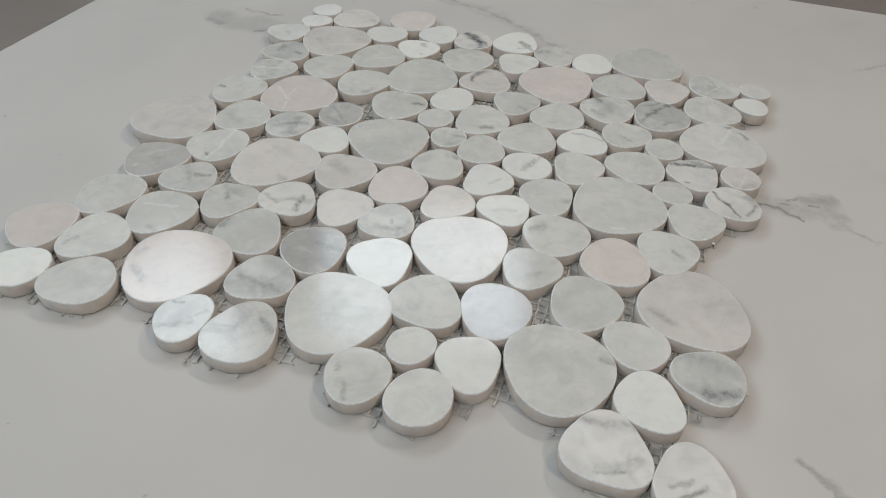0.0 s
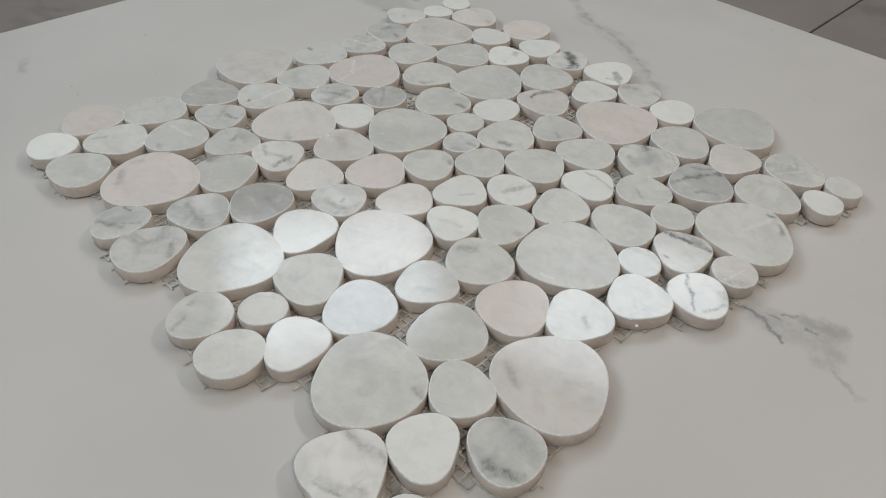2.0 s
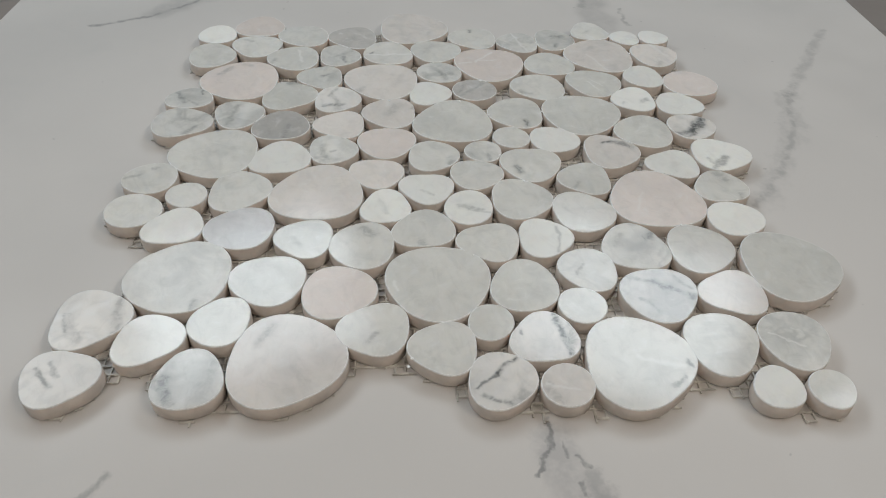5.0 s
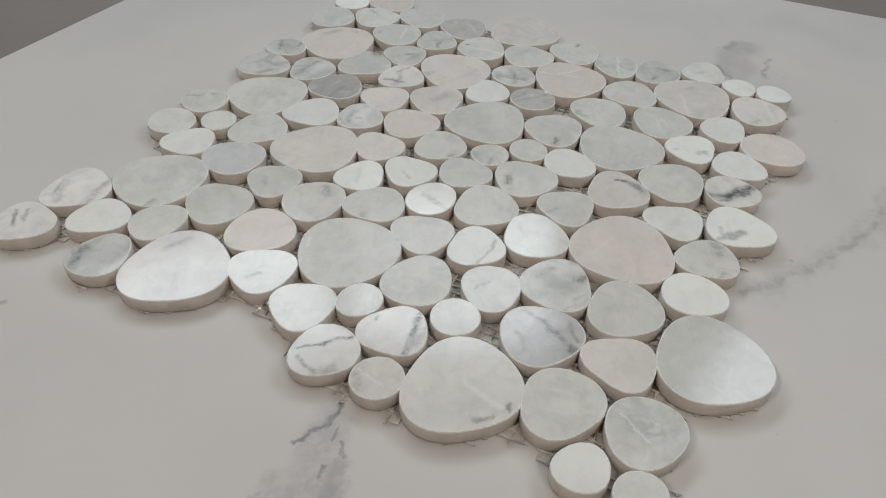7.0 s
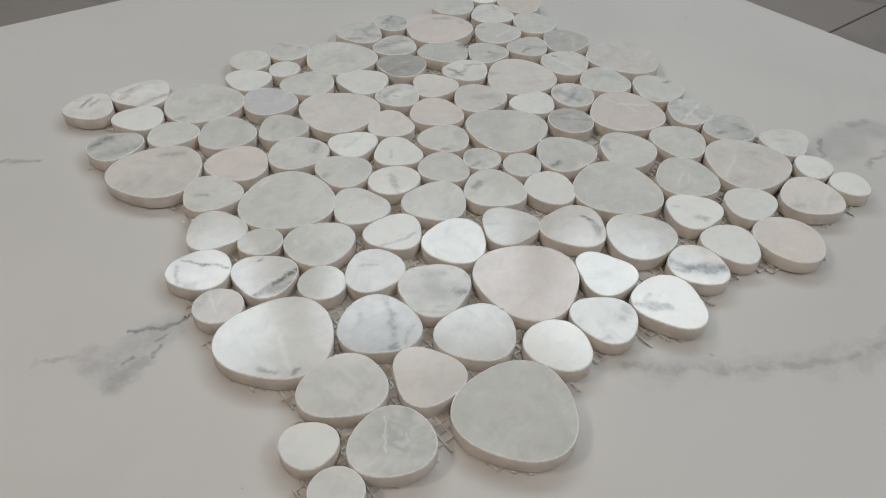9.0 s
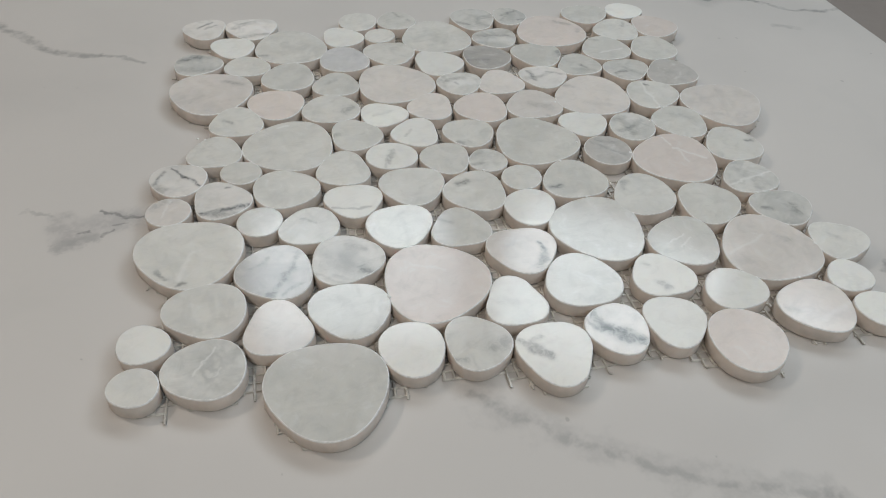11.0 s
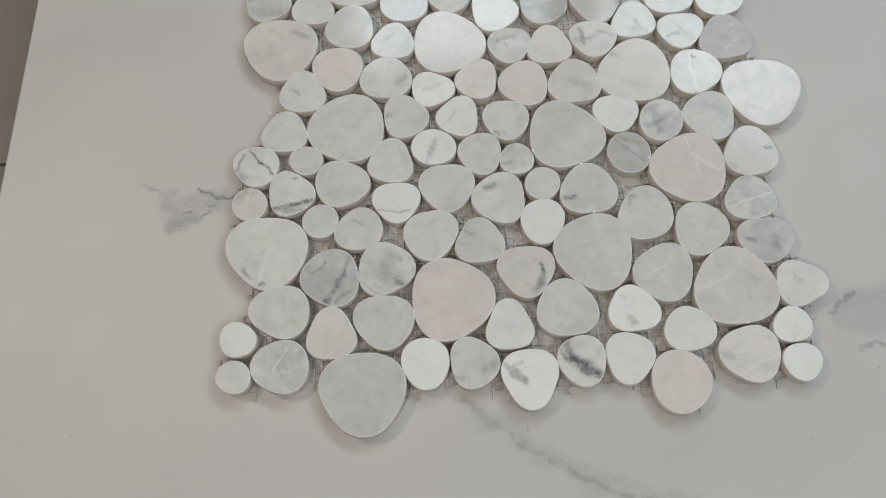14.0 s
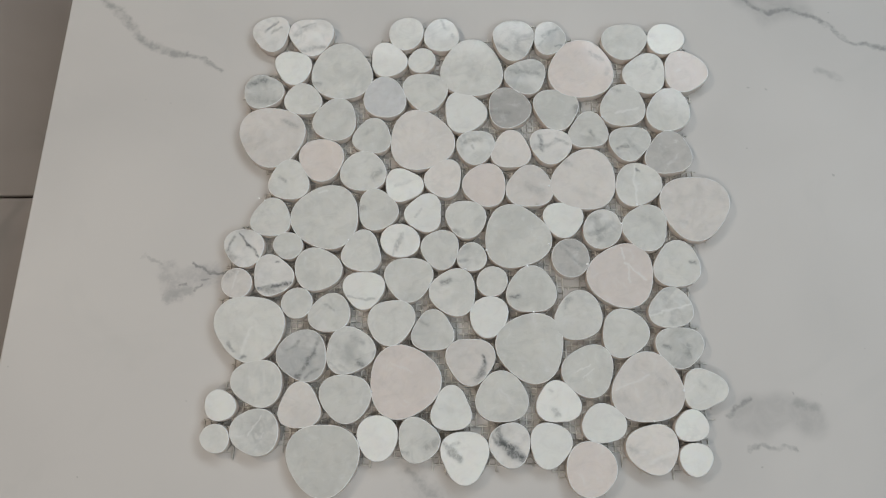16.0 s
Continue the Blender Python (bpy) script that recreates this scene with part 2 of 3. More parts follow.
    bsdf.inputs["Specular IOR Level"].default_value = 0.3
    bumped(tree, bsdf, noise_of(tree, place, 900, 2.0), 0.05, 0.0003)
    return m


def tile_floor_material():
    m, tree, bsdf = material("floor_tile")
    place = tree.nodes.new("ShaderNodeTexCoord").outputs["Object"]
    info = tree.nodes.new("ShaderNodeObjectInfo").outputs["Random"]
    own = vec(tree, "ADD", place, vec(tree, "SCALE", (3.1, 5.7, 0.0), scale=info))
    colour = blend(tree, ramp(tree, noise_of(tree, own, 4, 4.0, 0.55, 0.6), 0.35, 0.7), (0.285, 0.248, 0.224), (0.255, 0.222, 0.201))
    ridge = calc(tree, "ABSOLUTE", calc(tree, "SUBTRACT", noise_of(tree, own, 3.2, 4.0, 0.55, 1.2), 0.5))
    gate = ramp(tree, noise_of(tree, own, 5.0, 2.0), 0.46, 0.6)
    colour = blend(tree, calc(tree, "MULTIPLY", ramp(tree, ridge, 0.0, 0.035, 1.0, 0.0), calc(tree, "MULTIPLY", gate, 0.45)), colour, (0.15, 0.145, 0.14))
    put(tree, bsdf.inputs["Base Color"], colour)
    put(tree, bsdf.inputs["Roughness"], ramp(tree, noise_of(tree, own, 30, 3.0), 0.3, 0.7, 0.5, 0.62))
    return m


def rough_paint(name, colour, dark, scale):
    m, tree, bsdf = material(name)
    place = tree.nodes.new("ShaderNodeTexCoord").outputs["Object"]
    put(tree, bsdf.inputs["Base Color"], blend(tree, ramp(tree, noise_of(tree, place, scale, 4.0, 0.6), 0.35, 0.7), colour, dark))
    bsdf.inputs["Roughness"].default_value = 0.75
    bumped(tree, bsdf, noise_of(tree, place, scale * 30, 2.0), 0.15, 0.001)
    return m


def net_material():
    m, tree, bsdf = material("glass_fibre_net_shaded")
    place = tree.nodes.new("ShaderNodeTexCoord").outputs["Object"]
    # darker than the white net itself: shade between pebbles is in the colour
    put(tree, bsdf.inputs["Base Color"], blend(tree, ramp(tree, noise_of(tree, place, 300, 3.0), 0.35, 0.7), (0.68, 0.66, 0.61), (0.42, 0.40, 0.37)))
    bsdf.inputs["Roughness"].default_value = 0.35
    bumped(tree, bsdf, noise_of(tree, place, 3000, 2.0), 0.3, 0.0002)
    return m


SLAB, FLOOR_TILE, NET = slab_material(), tile_floor_material(), net_material()
GROUT = rough_paint("grout", (0.17, 0.165, 0.16), (0.13, 0.125, 0.12), 60)
# unseen wall and ceiling colours, kept dark to limit bounced light
WALL = rough_paint("wall_low_bounce", (0.18, 0.165, 0.15), (0.155, 0.143, 0.132), 3)
CEILING = rough_paint("ceiling_low_bounce", (0.19, 0.183, 0.175), (0.165, 0.16, 0.153), 3)
PLINTH = rough_paint("plinth_paint", (0.30, 0.29, 0.28), (0.24, 0.235, 0.23), 20)


# ---- building helpers
def part(name, bm, mat, parent=None, label=""):
    me = bpy.data.meshes.new(name)
    bm.to_mesh(me)
    bm.free()
    me.materials.append(mat)
    ob = new(name, me)
    ob.parent = parent
    if label:
        ob["label"] = label
    return ob


def box(cx, cy, cz, sx, sy, sz, turn=0.0, bevel=0.0):
    bm = bmesh.new()
    bmesh.ops.create_cube(bm, size=1, matrix=pose(cx, cy, cz, 0, 0, turn) @ Matrix.Diagonal((sx, sy, sz, 1)))
    if bevel:
        bmesh.ops.bevel(bm, geom=bm.edges[:], offset=bevel, segments=3, profile=0.5, affect="EDGES")
    return bm


# ---- the room: tiled floor, with unseen walls and ceiling added to close it, square to the floor joints
FLOOR_Z, TURN_SLAB, TURN_ROOM, TILE = -0.10, -13.6, -12.0, 1.2


def room(u, v):
    """A place in the room's own directions, from the crossing of two floor joints."""
    c, s = math.cos(radians(TURN_ROOM)), math.sin(radians(TURN_ROOM))
    return 0.306 + c * u - s * v, 0.137 + s * u + c * v


floor = tagged(part("floor", box(*room(-0.35, 0), FLOOR_Z - 0.056, 4.8, 4.8, 0.1, TURN_ROOM), GROUT), "dark grout bed under grey veined floor tiles", "floor", kind="structure")
for name, u, v, sx, sy in (("north", -0.35, 2.45, 5.0, 0.1), ("south", -0.35, -2.45, 5.0, 0.1), ("east", 2.1, 0, 0.1, 4.8), ("west", -2.8, 0, 0.1, 4.8)):
    tagged(part("wall_" + name, box(*room(u, v), FLOOR_Z + 1.3, sx, sy, 2.72, TURN_ROOM), WALL), "plain unseen wall, dark warm grey to keep bounced light low", "wall", kind="structure")
tagged(part("ceiling", box(*room(-0.35, 0), FLOOR_Z + 2.712, 5.0, 5.0, 0.1, TURN_ROOM), CEILING), "plain unseen ceiling, grey kept dark against bounced light", "ceiling", kind="structure")

# ---- the slab on its plinth
SLAB_AT = (-0.0004, 0.2727)
slab = tagged(part("display_slab", box(0, 0, 0, 0.527, 0.535, 0.012, 0, 0.0012), SLAB), "white porcelain display slab with soft grey veins, under the mosaic sheet", "slab")
for v in slab.data.vertices:
    x, y, z = v.co
    c, s = math.cos(radians(TURN_SLAB)), math.sin(radians(TURN_SLAB))
    v.co = (SLAB_AT[0] + c * x - s * y, SLAB_AT[1] + s * x + c * y, z - 0.006)
tagged(part("plinth", box(SLAB_AT[0], SLAB_AT[1], (FLOOR_Z - 0.012) / 2, 0.34, 0.34, -0.012 - FLOOR_Z, TURN_SLAB, 0.003), PLINTH), "dark grey square plinth under the display slab", "plinth")

# ---- the mosaic sheet
sheet = tagged(new("mosaic_sheet"), "pebble mosaic sheet of grey, white and blush marble on net", "mosaic tile")
stones = []
LOOKS = dict(
    w="clear white marble pebble", v="white marble pebble with dark grey veins", d="darker grey marble pebble", p="blush pink marble pebble",
    b="beige pink marble pebble", t="grey marble pebble with dark streaks", s="pale grey marble pebble with smoky veins", c="grey marble pebble with a bluish highlight in its tone",
)


def stone(x, y, r, a2, b2, a3, b3, a4, b4, kind, *marks):
    """One honed marble pebble: a smooth round outline round (x, y), in millimetres, with flat top and upright sides."""
    rng = random.Random(int(x * 10) * 7919 + int(y * 10))
    sides = 52 if r > 15 else 44
    seed = Vector((x, y, 0)) * 0.37
    bm = bmesh.new()
    rings = []
    for inset, z in ((0.35, 0.7), (0.0, 1.2), (0.0, 1e3 * THICK - 0.45), (0.13, 1e3 * THICK - 0.12), (0.42, 1e3 * THICK)):
        ring = []
        for i in range(sides):
            a = i * math.tau / sides
            rr = r + a2 * math.cos(2 * a) + b2 * math.sin(2 * a) + a3 * math.cos(3 * a) + b3 * math.sin(3 * a) + a4 * math.cos(4 * a) + b4 * math.sin(4 * a)
            chip = noise.noise(seed + Vector((math.cos(a), math.sin(a), 0)) * 4.0) * 0.10 + noise.noise(seed + Vector((math.cos(a), math.sin(a), z)) * 13.0) * 0.05
            rr = rr - inset * (1 + 0.5 * noise.noise(seed + Vector((math.cos(a), math.sin(a), 3)) * 7.0)) + chip
            ring.append(bm.verts.new((rr * math.cos(a) / 1000, rr * math.sin(a) / 1000, z / 1000)))
        rings.append(ring)
    for n, (lo, hi) in enumerate(zip(rings, rings[1:])):
        for i in range(sides):
            face = bm.faces.new((lo[i], lo[(i + 1) % sides], hi[(i + 1) % sides], hi[i]))
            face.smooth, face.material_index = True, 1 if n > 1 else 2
    bm.faces.new(rings[-1])
    bm.faces.new(rings[0][::-1])
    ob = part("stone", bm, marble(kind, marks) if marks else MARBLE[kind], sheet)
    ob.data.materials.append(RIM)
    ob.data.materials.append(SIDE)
    if kind in LOOKS:
        ob["label"] = LOOKS[kind]
    ob.location = (x / 1000, y / 1000, 0)
    ob.rotation_euler = (radians(rng.uniform(-0.35, 0.35)), radians(rng.uniform(-0.35, 0.35)), 0)
    stones.append((x, y, r))
    return ob


# stones begin
stone(95.0, 114.7, 11.8, -0.45, 0.35, 0.09, -0.97, -0.02, -0.01, "v", (3.5, -2.4, -5.0, -6.7, 1.7, 0.50), (0.3, 0.4, -7.3, -2.9, 1.4, 0.35))
stone(70.9, 122.2, 13.4, 0.18, -0.41, -0.57, -1.11, 0.01, -0.00, "v", (-2.9, -0.1, -7.5, 6.7, 2.8, -0.55), (12.7, 4.6, 7.7, -0.0, 1.7, -0.45), (4.9, -6.8, -4.9, -7.9, 1.0, 0.40), (9.0, 7.9, -6.6, 9.8, 3.1, 0.35), (-2.7, -9.3, -7.2, -4.1, 2.1, -0.50), (10.7, -4.0, -4.0, -6.9, 2.8, 0.25))
stone(85.4, 141.3, 11.4, -0.48, -0.57, -0.54, -0.61, 0.00, 0.04, "w")
stone(56.9, 151.4, 18.8, -0.33, -0.37, 0.53, 0.78, -0.00, 0.02, "l", (18.3, 3.9, 14.0, 5.6, 2.1, 0.35))
stone(105.9, 153.9, 11.7, 0.45, -0.27, -0.60, 0.38, -0.01, -0.01, "s", (8.1, -5.8, -2.5, -7.4, 3.5, 0.60), (7.7, 3.3, -7.1, 8.6, 4.2, 0.25))
stone(83.2, 164.6, 11.0, 0.30, -0.51, 0.32, 0.49, -0.00, -0.02, "l")
stone(104.9, 184.2, 19.4, -0.06, -0.43, -0.86, -0.82, 0.01, -0.00, "q", (-7.5, -7.9, -15.2, -2.3, 2.8, 0.30), (11.3, 4.9, 4.3, 2.7, 2.1, 0.15))
stone(66.5, 182.2, 13.5, -0.38, 0.44, 0.82, 0.09, 0.00, -0.00, "l", (-0.8, -10.3, -9.7, -2.5, 7.0, 0.10))
stone(78.7, 205.6, 13.4, -0.27, -0.17, -0.37, -0.57, 0.01, 0.01, "b")
stone(99.4, 214.8, 12.2, -0.44, -0.05, 0.72, 0.68, 0.01, 0.02, "l", (5.0, -2.8, 2.1, -0.3, 2.4, 0.40))
stone(27.6, 149.4, 11.4, -0.63, -0.27, -0.50, 0.77, 0.01, 0.00, "w")
stone(34.8, 174.2, 13.3, -0.57, -0.10, 0.39, 0.54, 0.01, 0.02, "c")
stone(46.8, 197.8, 11.4, 0.02, 0.11, 0.86, 0.40, 0.00, 0.00, "l", (4.5, -1.6, -1.1, -4.1, 2.8, 0.20))
stone(13.3, 133.5, 11.2, -0.20, 0.55, -0.11, -0.16, -0.02, -0.01, "l")
stone(-7.7, 139.7, 11.3, -0.32, 0.09, 0.27, 0.35, 0.00, 0.00, "l", (-2.5, -10.6, -3.0, -4.7, 1.7, 0.30), (-5.7, 0.9, -6.9, 3.7, 1.7, 0.40))
stone(7.8, 154.3, 8.5, 0.07, 0.35, 0.09, 0.12, -0.01, 0.01, "l")
stone(-20.7, 166.6, 19.2, -0.35, 0.02, 0.83, 0.84, -0.00, 0.01, "l")
stone(9.9, 175.3, 13.2, 0.14, -0.56, -0.56, -0.75, -0.00, -0.01, "l")
stone(19.1, 206.6, 19.2, -0.33, -0.24, -0.46, 1.08, -0.01, 0.00, "q")
stone(-50.4, 152.1, 13.4, -0.74, 0.39, -0.53, -0.62, 0.01, -0.02, "s", (10.7, 1.9, 6.1, 5.0, 3.5, 0.40), (-3.1, -3.2, -10.6, 2.6, 3.5, 0.15))
stone(-72.1, 156.2, 10.7, -0.85, 0.43, -0.40, 0.36, 0.04, -0.06, "s", (3.9, -1.8, -7.9, -5.3, 1.7, 0.40), (8.7, 3.2, -1.7, -2.6, 1.4, 0.30), (-2.9, 6.6, -5.5, 6.4, 1.4, 0.50))
stone(-51.5, 178.7, 12.2, 0.49, 0.19, 0.30, -0.84, 0.02, 0.02, "s", (7.5, -5.6, -7.0, -0.3, 2.8, 0.35), (10.6, -0.3, -5.9, 4.2, 4.2, -0.30))
stone(-10.1, 194.2, 13.0, -0.67, -0.20, -0.83, 0.66, 0.02, -0.00, "w")
stone(-36.5, 197.2, 13.1, -0.42, -0.05, -0.61, 0.51, 0.01, -0.01, "d", (10.5, -0.7, 1.0, 3.3, 3.5, 0.30))
stone(-63.9, 203.7, 13.5, -0.32, -0.21, -0.74, -0.83, -0.00, 0.01, "g", (-11.3, 1.9, -11.1, 7.6, 3.5, 0.45))
stone(-85.1, 181.8, 19.8, 0.04, 0.32, 0.60, 0.82, -0.01, 0.00, "p", (-8.8, -9.4, -14.5, -4.1, 2.8, 0.30), (-13.4, 5.7, -16.2, 2.3, 2.1, 0.20))
stone(-11.3, 217.5, 11.2, 0.29, 0.12, -0.42, -0.53, 0.01, -0.00, "s", (6.2, -4.9, -3.7, -3.4, 2.4, 0.35), (1.3, -0.8, 0.7, 0.8, 1.4, 0.50), (5.5, -0.3, -7.6, 1.9, 3.5, -0.40))
stone(-31.1, 224.3, 11.8, -0.21, 0.25, 0.73, 0.87, -0.01, 0.00, "q")
stone(-54.7, 226.4, 11.8, 0.36, -0.42, -0.71, -0.49, -0.00, -0.03, "v", (4.9, -7.5, 4.9, 1.8, 2.1, 0.55), (8.5, -0.1, -3.9, -1.8, 2.8, 0.30), (-4.4, -3.5, -9.9, 1.4, 1.7, 0.30))
stone(-116.3, 168.4, 13.2, 0.91, 0.11, -0.45, -0.47, 0.05, -0.01, "g", (5.1, -0.2, -7.8, 4.7, 7.0, 0.12))
stone(-141.3, 172.5, 11.1, 0.47, 0.02, -0.32, 0.32, 0.01, 0.01, "w")
stone(-122.2, 192.9, 13.3, -0.11, 0.67, 0.86, -0.51, -0.00, 0.00, "l", (-5.8, -2.8, -8.6, -6.1, 2.1, 0.30))
stone(-146.2, 196.8, 13.5, -0.39, 0.23, -0.66, 0.70, 0.01, -0.01, "b")
stone(-103.1, 210.9, 13.7, -0.07, 0.42, 0.58, 0.60, -0.02, 0.00, "l", (3.9, -13.5, -1.9, -9.4, 2.1, 0.30), (5.4, 3.6, -8.8, 3.0, 1.0, -0.50))
stone(-128.6, 219.6, 13.6, -0.26, 0.95, 0.49, 0.48, -0.06, -0.02, "l")
stone(-78.8, 222.1, 11.7, 0.17, 0.51, 0.73, 0.80, -0.03, 0.01, "l", (-1.0, 0.5, -1.8, 3.7, 2.4, 0.50), (5.1, 4.0, -4.1, 8.0, 3.5, 0.20))
stone(-100.2, 234.8, 11.6, 0.76, 0.17, -0.66, -0.69, 0.03, -0.01, "s", (7.3, 2.0, 2.7, 1.5, 2.4, 0.45), (-0.4, -0.8, -3.2, 7.3, 2.8, 0.25))
stone(-120.4, 246.4, 13.6, 0.30, 0.66, 0.72, 0.88, -0.04, 0.01, "d")
stone(-68.0, 251.9, 18.8, 0.32, 0.79, 1.15, 0.06, -0.03, 0.04, "q", (9.5, -14.4, 5.1, -11.6, 2.8, 0.25), (6.1, 4.5, -1.9, 11.6, 4.2, 0.15))
stone(56.1, 218.7, 13.1, 0.44, -0.28, 0.42, 0.40, 0.01, -0.02, "l", (-4.8, 5.2, -9.3, 2.5, 4.2, 0.35))
stone(35.0, 232.0, 10.7, 0.34, -0.40, -0.72, 0.52, -0.02, -0.01, "w", (4.6, -0.1, -4.1, -1.7, 1.7, 0.15))
stone(11.3, 233.2, 11.3, -0.27, 0.66, 0.74, -0.55, -0.01, -0.02, "q")
stone(-11.2, 242.2, 13.0, -0.41, 0.05, 0.62, -0.50, 0.02, -0.01, "p")
stone(-36.2, 249.1, 13.3, 0.39, 0.03, 0.69, 0.66, 0.00, -0.01, "q", (0.8, -0.5, -6.2, 4.7, 4.2, 0.25), (-1.3, 10.7, -2.7, 11.7, 1.7, 0.30))
stone(-97.4, 261.1, 13.4, 0.27, 0.53, -0.49, 0.47, -0.01, 0.02, "l", (-0.8, -11.1, 3.8, 11.2, 1.0, -0.50), (-1.3, -9.1, -2.5, -7.8, 1.4, 0.50))
stone(-125.0, 281.3, 19.6, 0.20, 0.18, -1.02, -0.99, -0.02, -0.01, "q", (-5.3, -11.4, -4.7, -4.4, 3.5, 0.12), (10.4, 6.2, 7.9, 8.5, 2.8, 0.20))
stone(113.0, 235.4, 11.6, -0.07, 0.11, 0.78, 0.55, 0.00, 0.01, "l")
stone(82.1, 241.6, 19.4, 0.12, -0.01, 0.84, -0.55, -0.00, 0.01, "l", (9.5, -5.2, 3.4, -12.7, 4.9, 0.10), (1.2, -15.8, -3.7, -15.5, 1.0, -0.60))
stone(52.4, 243.8, 12.0, -0.74, -0.14, -0.54, 0.65, 0.02, -0.01, "l", (8.9, -1.8, 6.9, -2.0, 2.4, 0.45))
stone(26.7, 251.5, 11.1, -0.37, 0.44, 0.93, -0.48, 0.01, -0.02, "w", (5.5, 1.6, 1.3, -2.7, 1.4, 0.30))
stone(4.1, 260.0, 11.6, -0.03, -0.28, -0.38, -0.49, -0.00, 0.00, "l", (7.9, 6.3, 3.3, 8.0, 3.1, 0.40))
stone(-21.4, 276.8, 18.8, -0.08, -0.29, -0.47, 1.26, -0.01, 0.00, "g", (8.0, -13.5, 1.3, -13.8, 3.5, 0.12))
stone(-49.9, 272.3, 11.1, 0.28, -0.20, -0.52, -0.60, 0.01, -0.02, "w")
stone(-69.9, 282.8, 11.4, -0.13, 0.62, -0.01, 0.14, -0.02, -0.01, "s", (6.3, -8.4, -0.4, -8.6, 2.8, 0.30), (7.5, 1.8, -1.2, 0.3, 2.8, 0.40), (3.8, 6.0, 1.8, 4.8, 2.8, 0.35))
stone(-94.0, 287.2, 13.3, -0.40, 0.44, 0.41, -0.71, 0.01, -0.03, "g", (-0.8, -5.8, -6.1, -1.2, 4.2, 0.20))
stone(-104.7, 312.1, 13.3, -0.04, 0.60, 0.68, 0.67, -0.04, 0.00, "l", (-8.4, 0.3, -9.4, 0.5, 2.1, 0.50))
stone(130.4, 249.6, 11.4, -0.09, -0.49, -0.29, -0.49, -0.01, 0.01, "v", (1.0, -9.2, -2.6, -0.5, 1.0, 0.70), (-2.6, -0.5, -6.4, 7.2, 1.7, 0.70), (4.5, -7.2, 9.4, 0.3, 1.7, 0.50), (9.4, 0.3, 7.8, 5.7, 3.1, 0.35))
stone(106.0, 253.8, 8.3, 0.11, -0.34, -0.08, -0.12, -0.01, -0.01, "l")
stone(65.8, 266.6, 11.7, -0.64, 0.27, 1.00, 0.49, 0.03, 0.01, "l")
stone(43.4, 264.8, 10.7, 0.49, -0.49, -0.02, 0.13, -0.00, -0.03, "w", (-1.3, -3.5, 1.9, 4.4, 2.1, 0.35), (0.9, -0.6, 5.6, 6.9, 1.4, 0.20))
stone(22.2, 274.6, 11.2, -0.45, 0.18, 0.09, -0.68, 0.01, -0.02, "l")
stone(6.0, 282.9, 8.5, -0.00, 0.04, 0.18, 0.23, -0.00, 0.00, "s", (6.7, 1.0, 3.5, 1.0, 2.8, 0.35), (3.6, -5.8, 0.1, -6.7, 2.1, 0.25))
stone(-47.9, 295.4, 11.0, -0.29, 0.14, -0.00, -0.00, 0.00, -0.00, "d", (4.3, -8.2, -5.0, 5.7, 2.1, 0.35), (0.8, -9.1, -6.1, -4.1, 1.7, 0.30))
stone(-72.9, 311.4, 18.5, 0.28, 0.44, 0.83, -0.78, 0.01, 0.02, "p", (-4.2, -15.1, -3.9, -8.4, 0.9, -0.60), (-3.4, -6.8, -12.8, 5.3, 0.9, -0.60), (-4.7, -3.2, -3.3, 4.8, 0.9, -0.50))
stone(137.4, 269.3, 8.7, -0.10, -0.14, -0.00, -0.00, -0.00, 0.00, "q", (5.3, -4.8, -2.9, -6.3, 3.5, 0.30), (3.0, 2.4, -1.4, -6.7, 1.0, -0.40))
stone(117.1, 269.3, 11.6, -0.50, -0.30, -0.66, 0.69, -0.00, -0.00, "v", (9.6, 6.7, 1.6, 6.5, 2.1, 0.75), (1.6, 6.5, -9.5, 6.3, 2.4, 0.75), (6.6, 7.7, -4.1, 10.4, 2.8, 0.45), (-3.5, -7.1, -4.4, -6.6, 1.4, 0.50))
stone(91.9, 271.1, 13.0, 0.32, -0.54, -0.56, 0.36, -0.02, -0.02, "g", (7.5, 3.0, -4.6, 7.3, 6.3, 0.12))
stone(106.2, 287.8, 8.8, 0.01, 0.05, 0.02, -0.10, -0.00, 0.00, "l")
stone(68.7, 288.2, 11.2, 0.36, -0.27, -0.52, -0.76, 0.02, -0.02, "w", (9.4, 2.2, -4.0, 6.8, 1.4, 0.30))
stone(89.4, 297.4, 11.3, 0.51, 0.26, 0.53, 0.25, -0.00, 0.02, "l", (1.7, -5.0, -2.4, -1.5, 1.7, 0.30))
stone(43.0, 287.5, 13.2, 0.35, -0.15, -0.56, -0.77, 0.02, -0.01, "l")
stone(20.4, 300.5, 13.2, -0.29, 0.17, 0.75, -0.57, 0.01, -0.01, "l", (4.6, -7.3, 0.8, -7.1, 2.8, 0.55), (9.2, 2.2, 2.7, 8.5, 4.9, -0.15))
stone(-1.9, 299.1, 8.7, 0.14, 0.25, -0.00, -0.00, -0.00, 0.01, "l")
stone(-22.0, 308.7, 13.6, 0.33, 0.09, 0.63, 0.75, 0.00, -0.00, "g", (11.1, 2.0, 8.5, 1.9, 2.8, 0.70), (13.0, -0.8, 8.0, 5.2, 4.9, 0.20))
stone(4.4, 317.9, 11.1, -0.29, 0.67, -0.28, -0.35, -0.03, -0.02, "w")
stone(-43.5, 328.3, 13.5, 0.04, 0.91, 0.45, 0.51, -0.06, 0.01, "l", (5.7, -7.5, 1.8, -9.9, 3.1, 0.45))
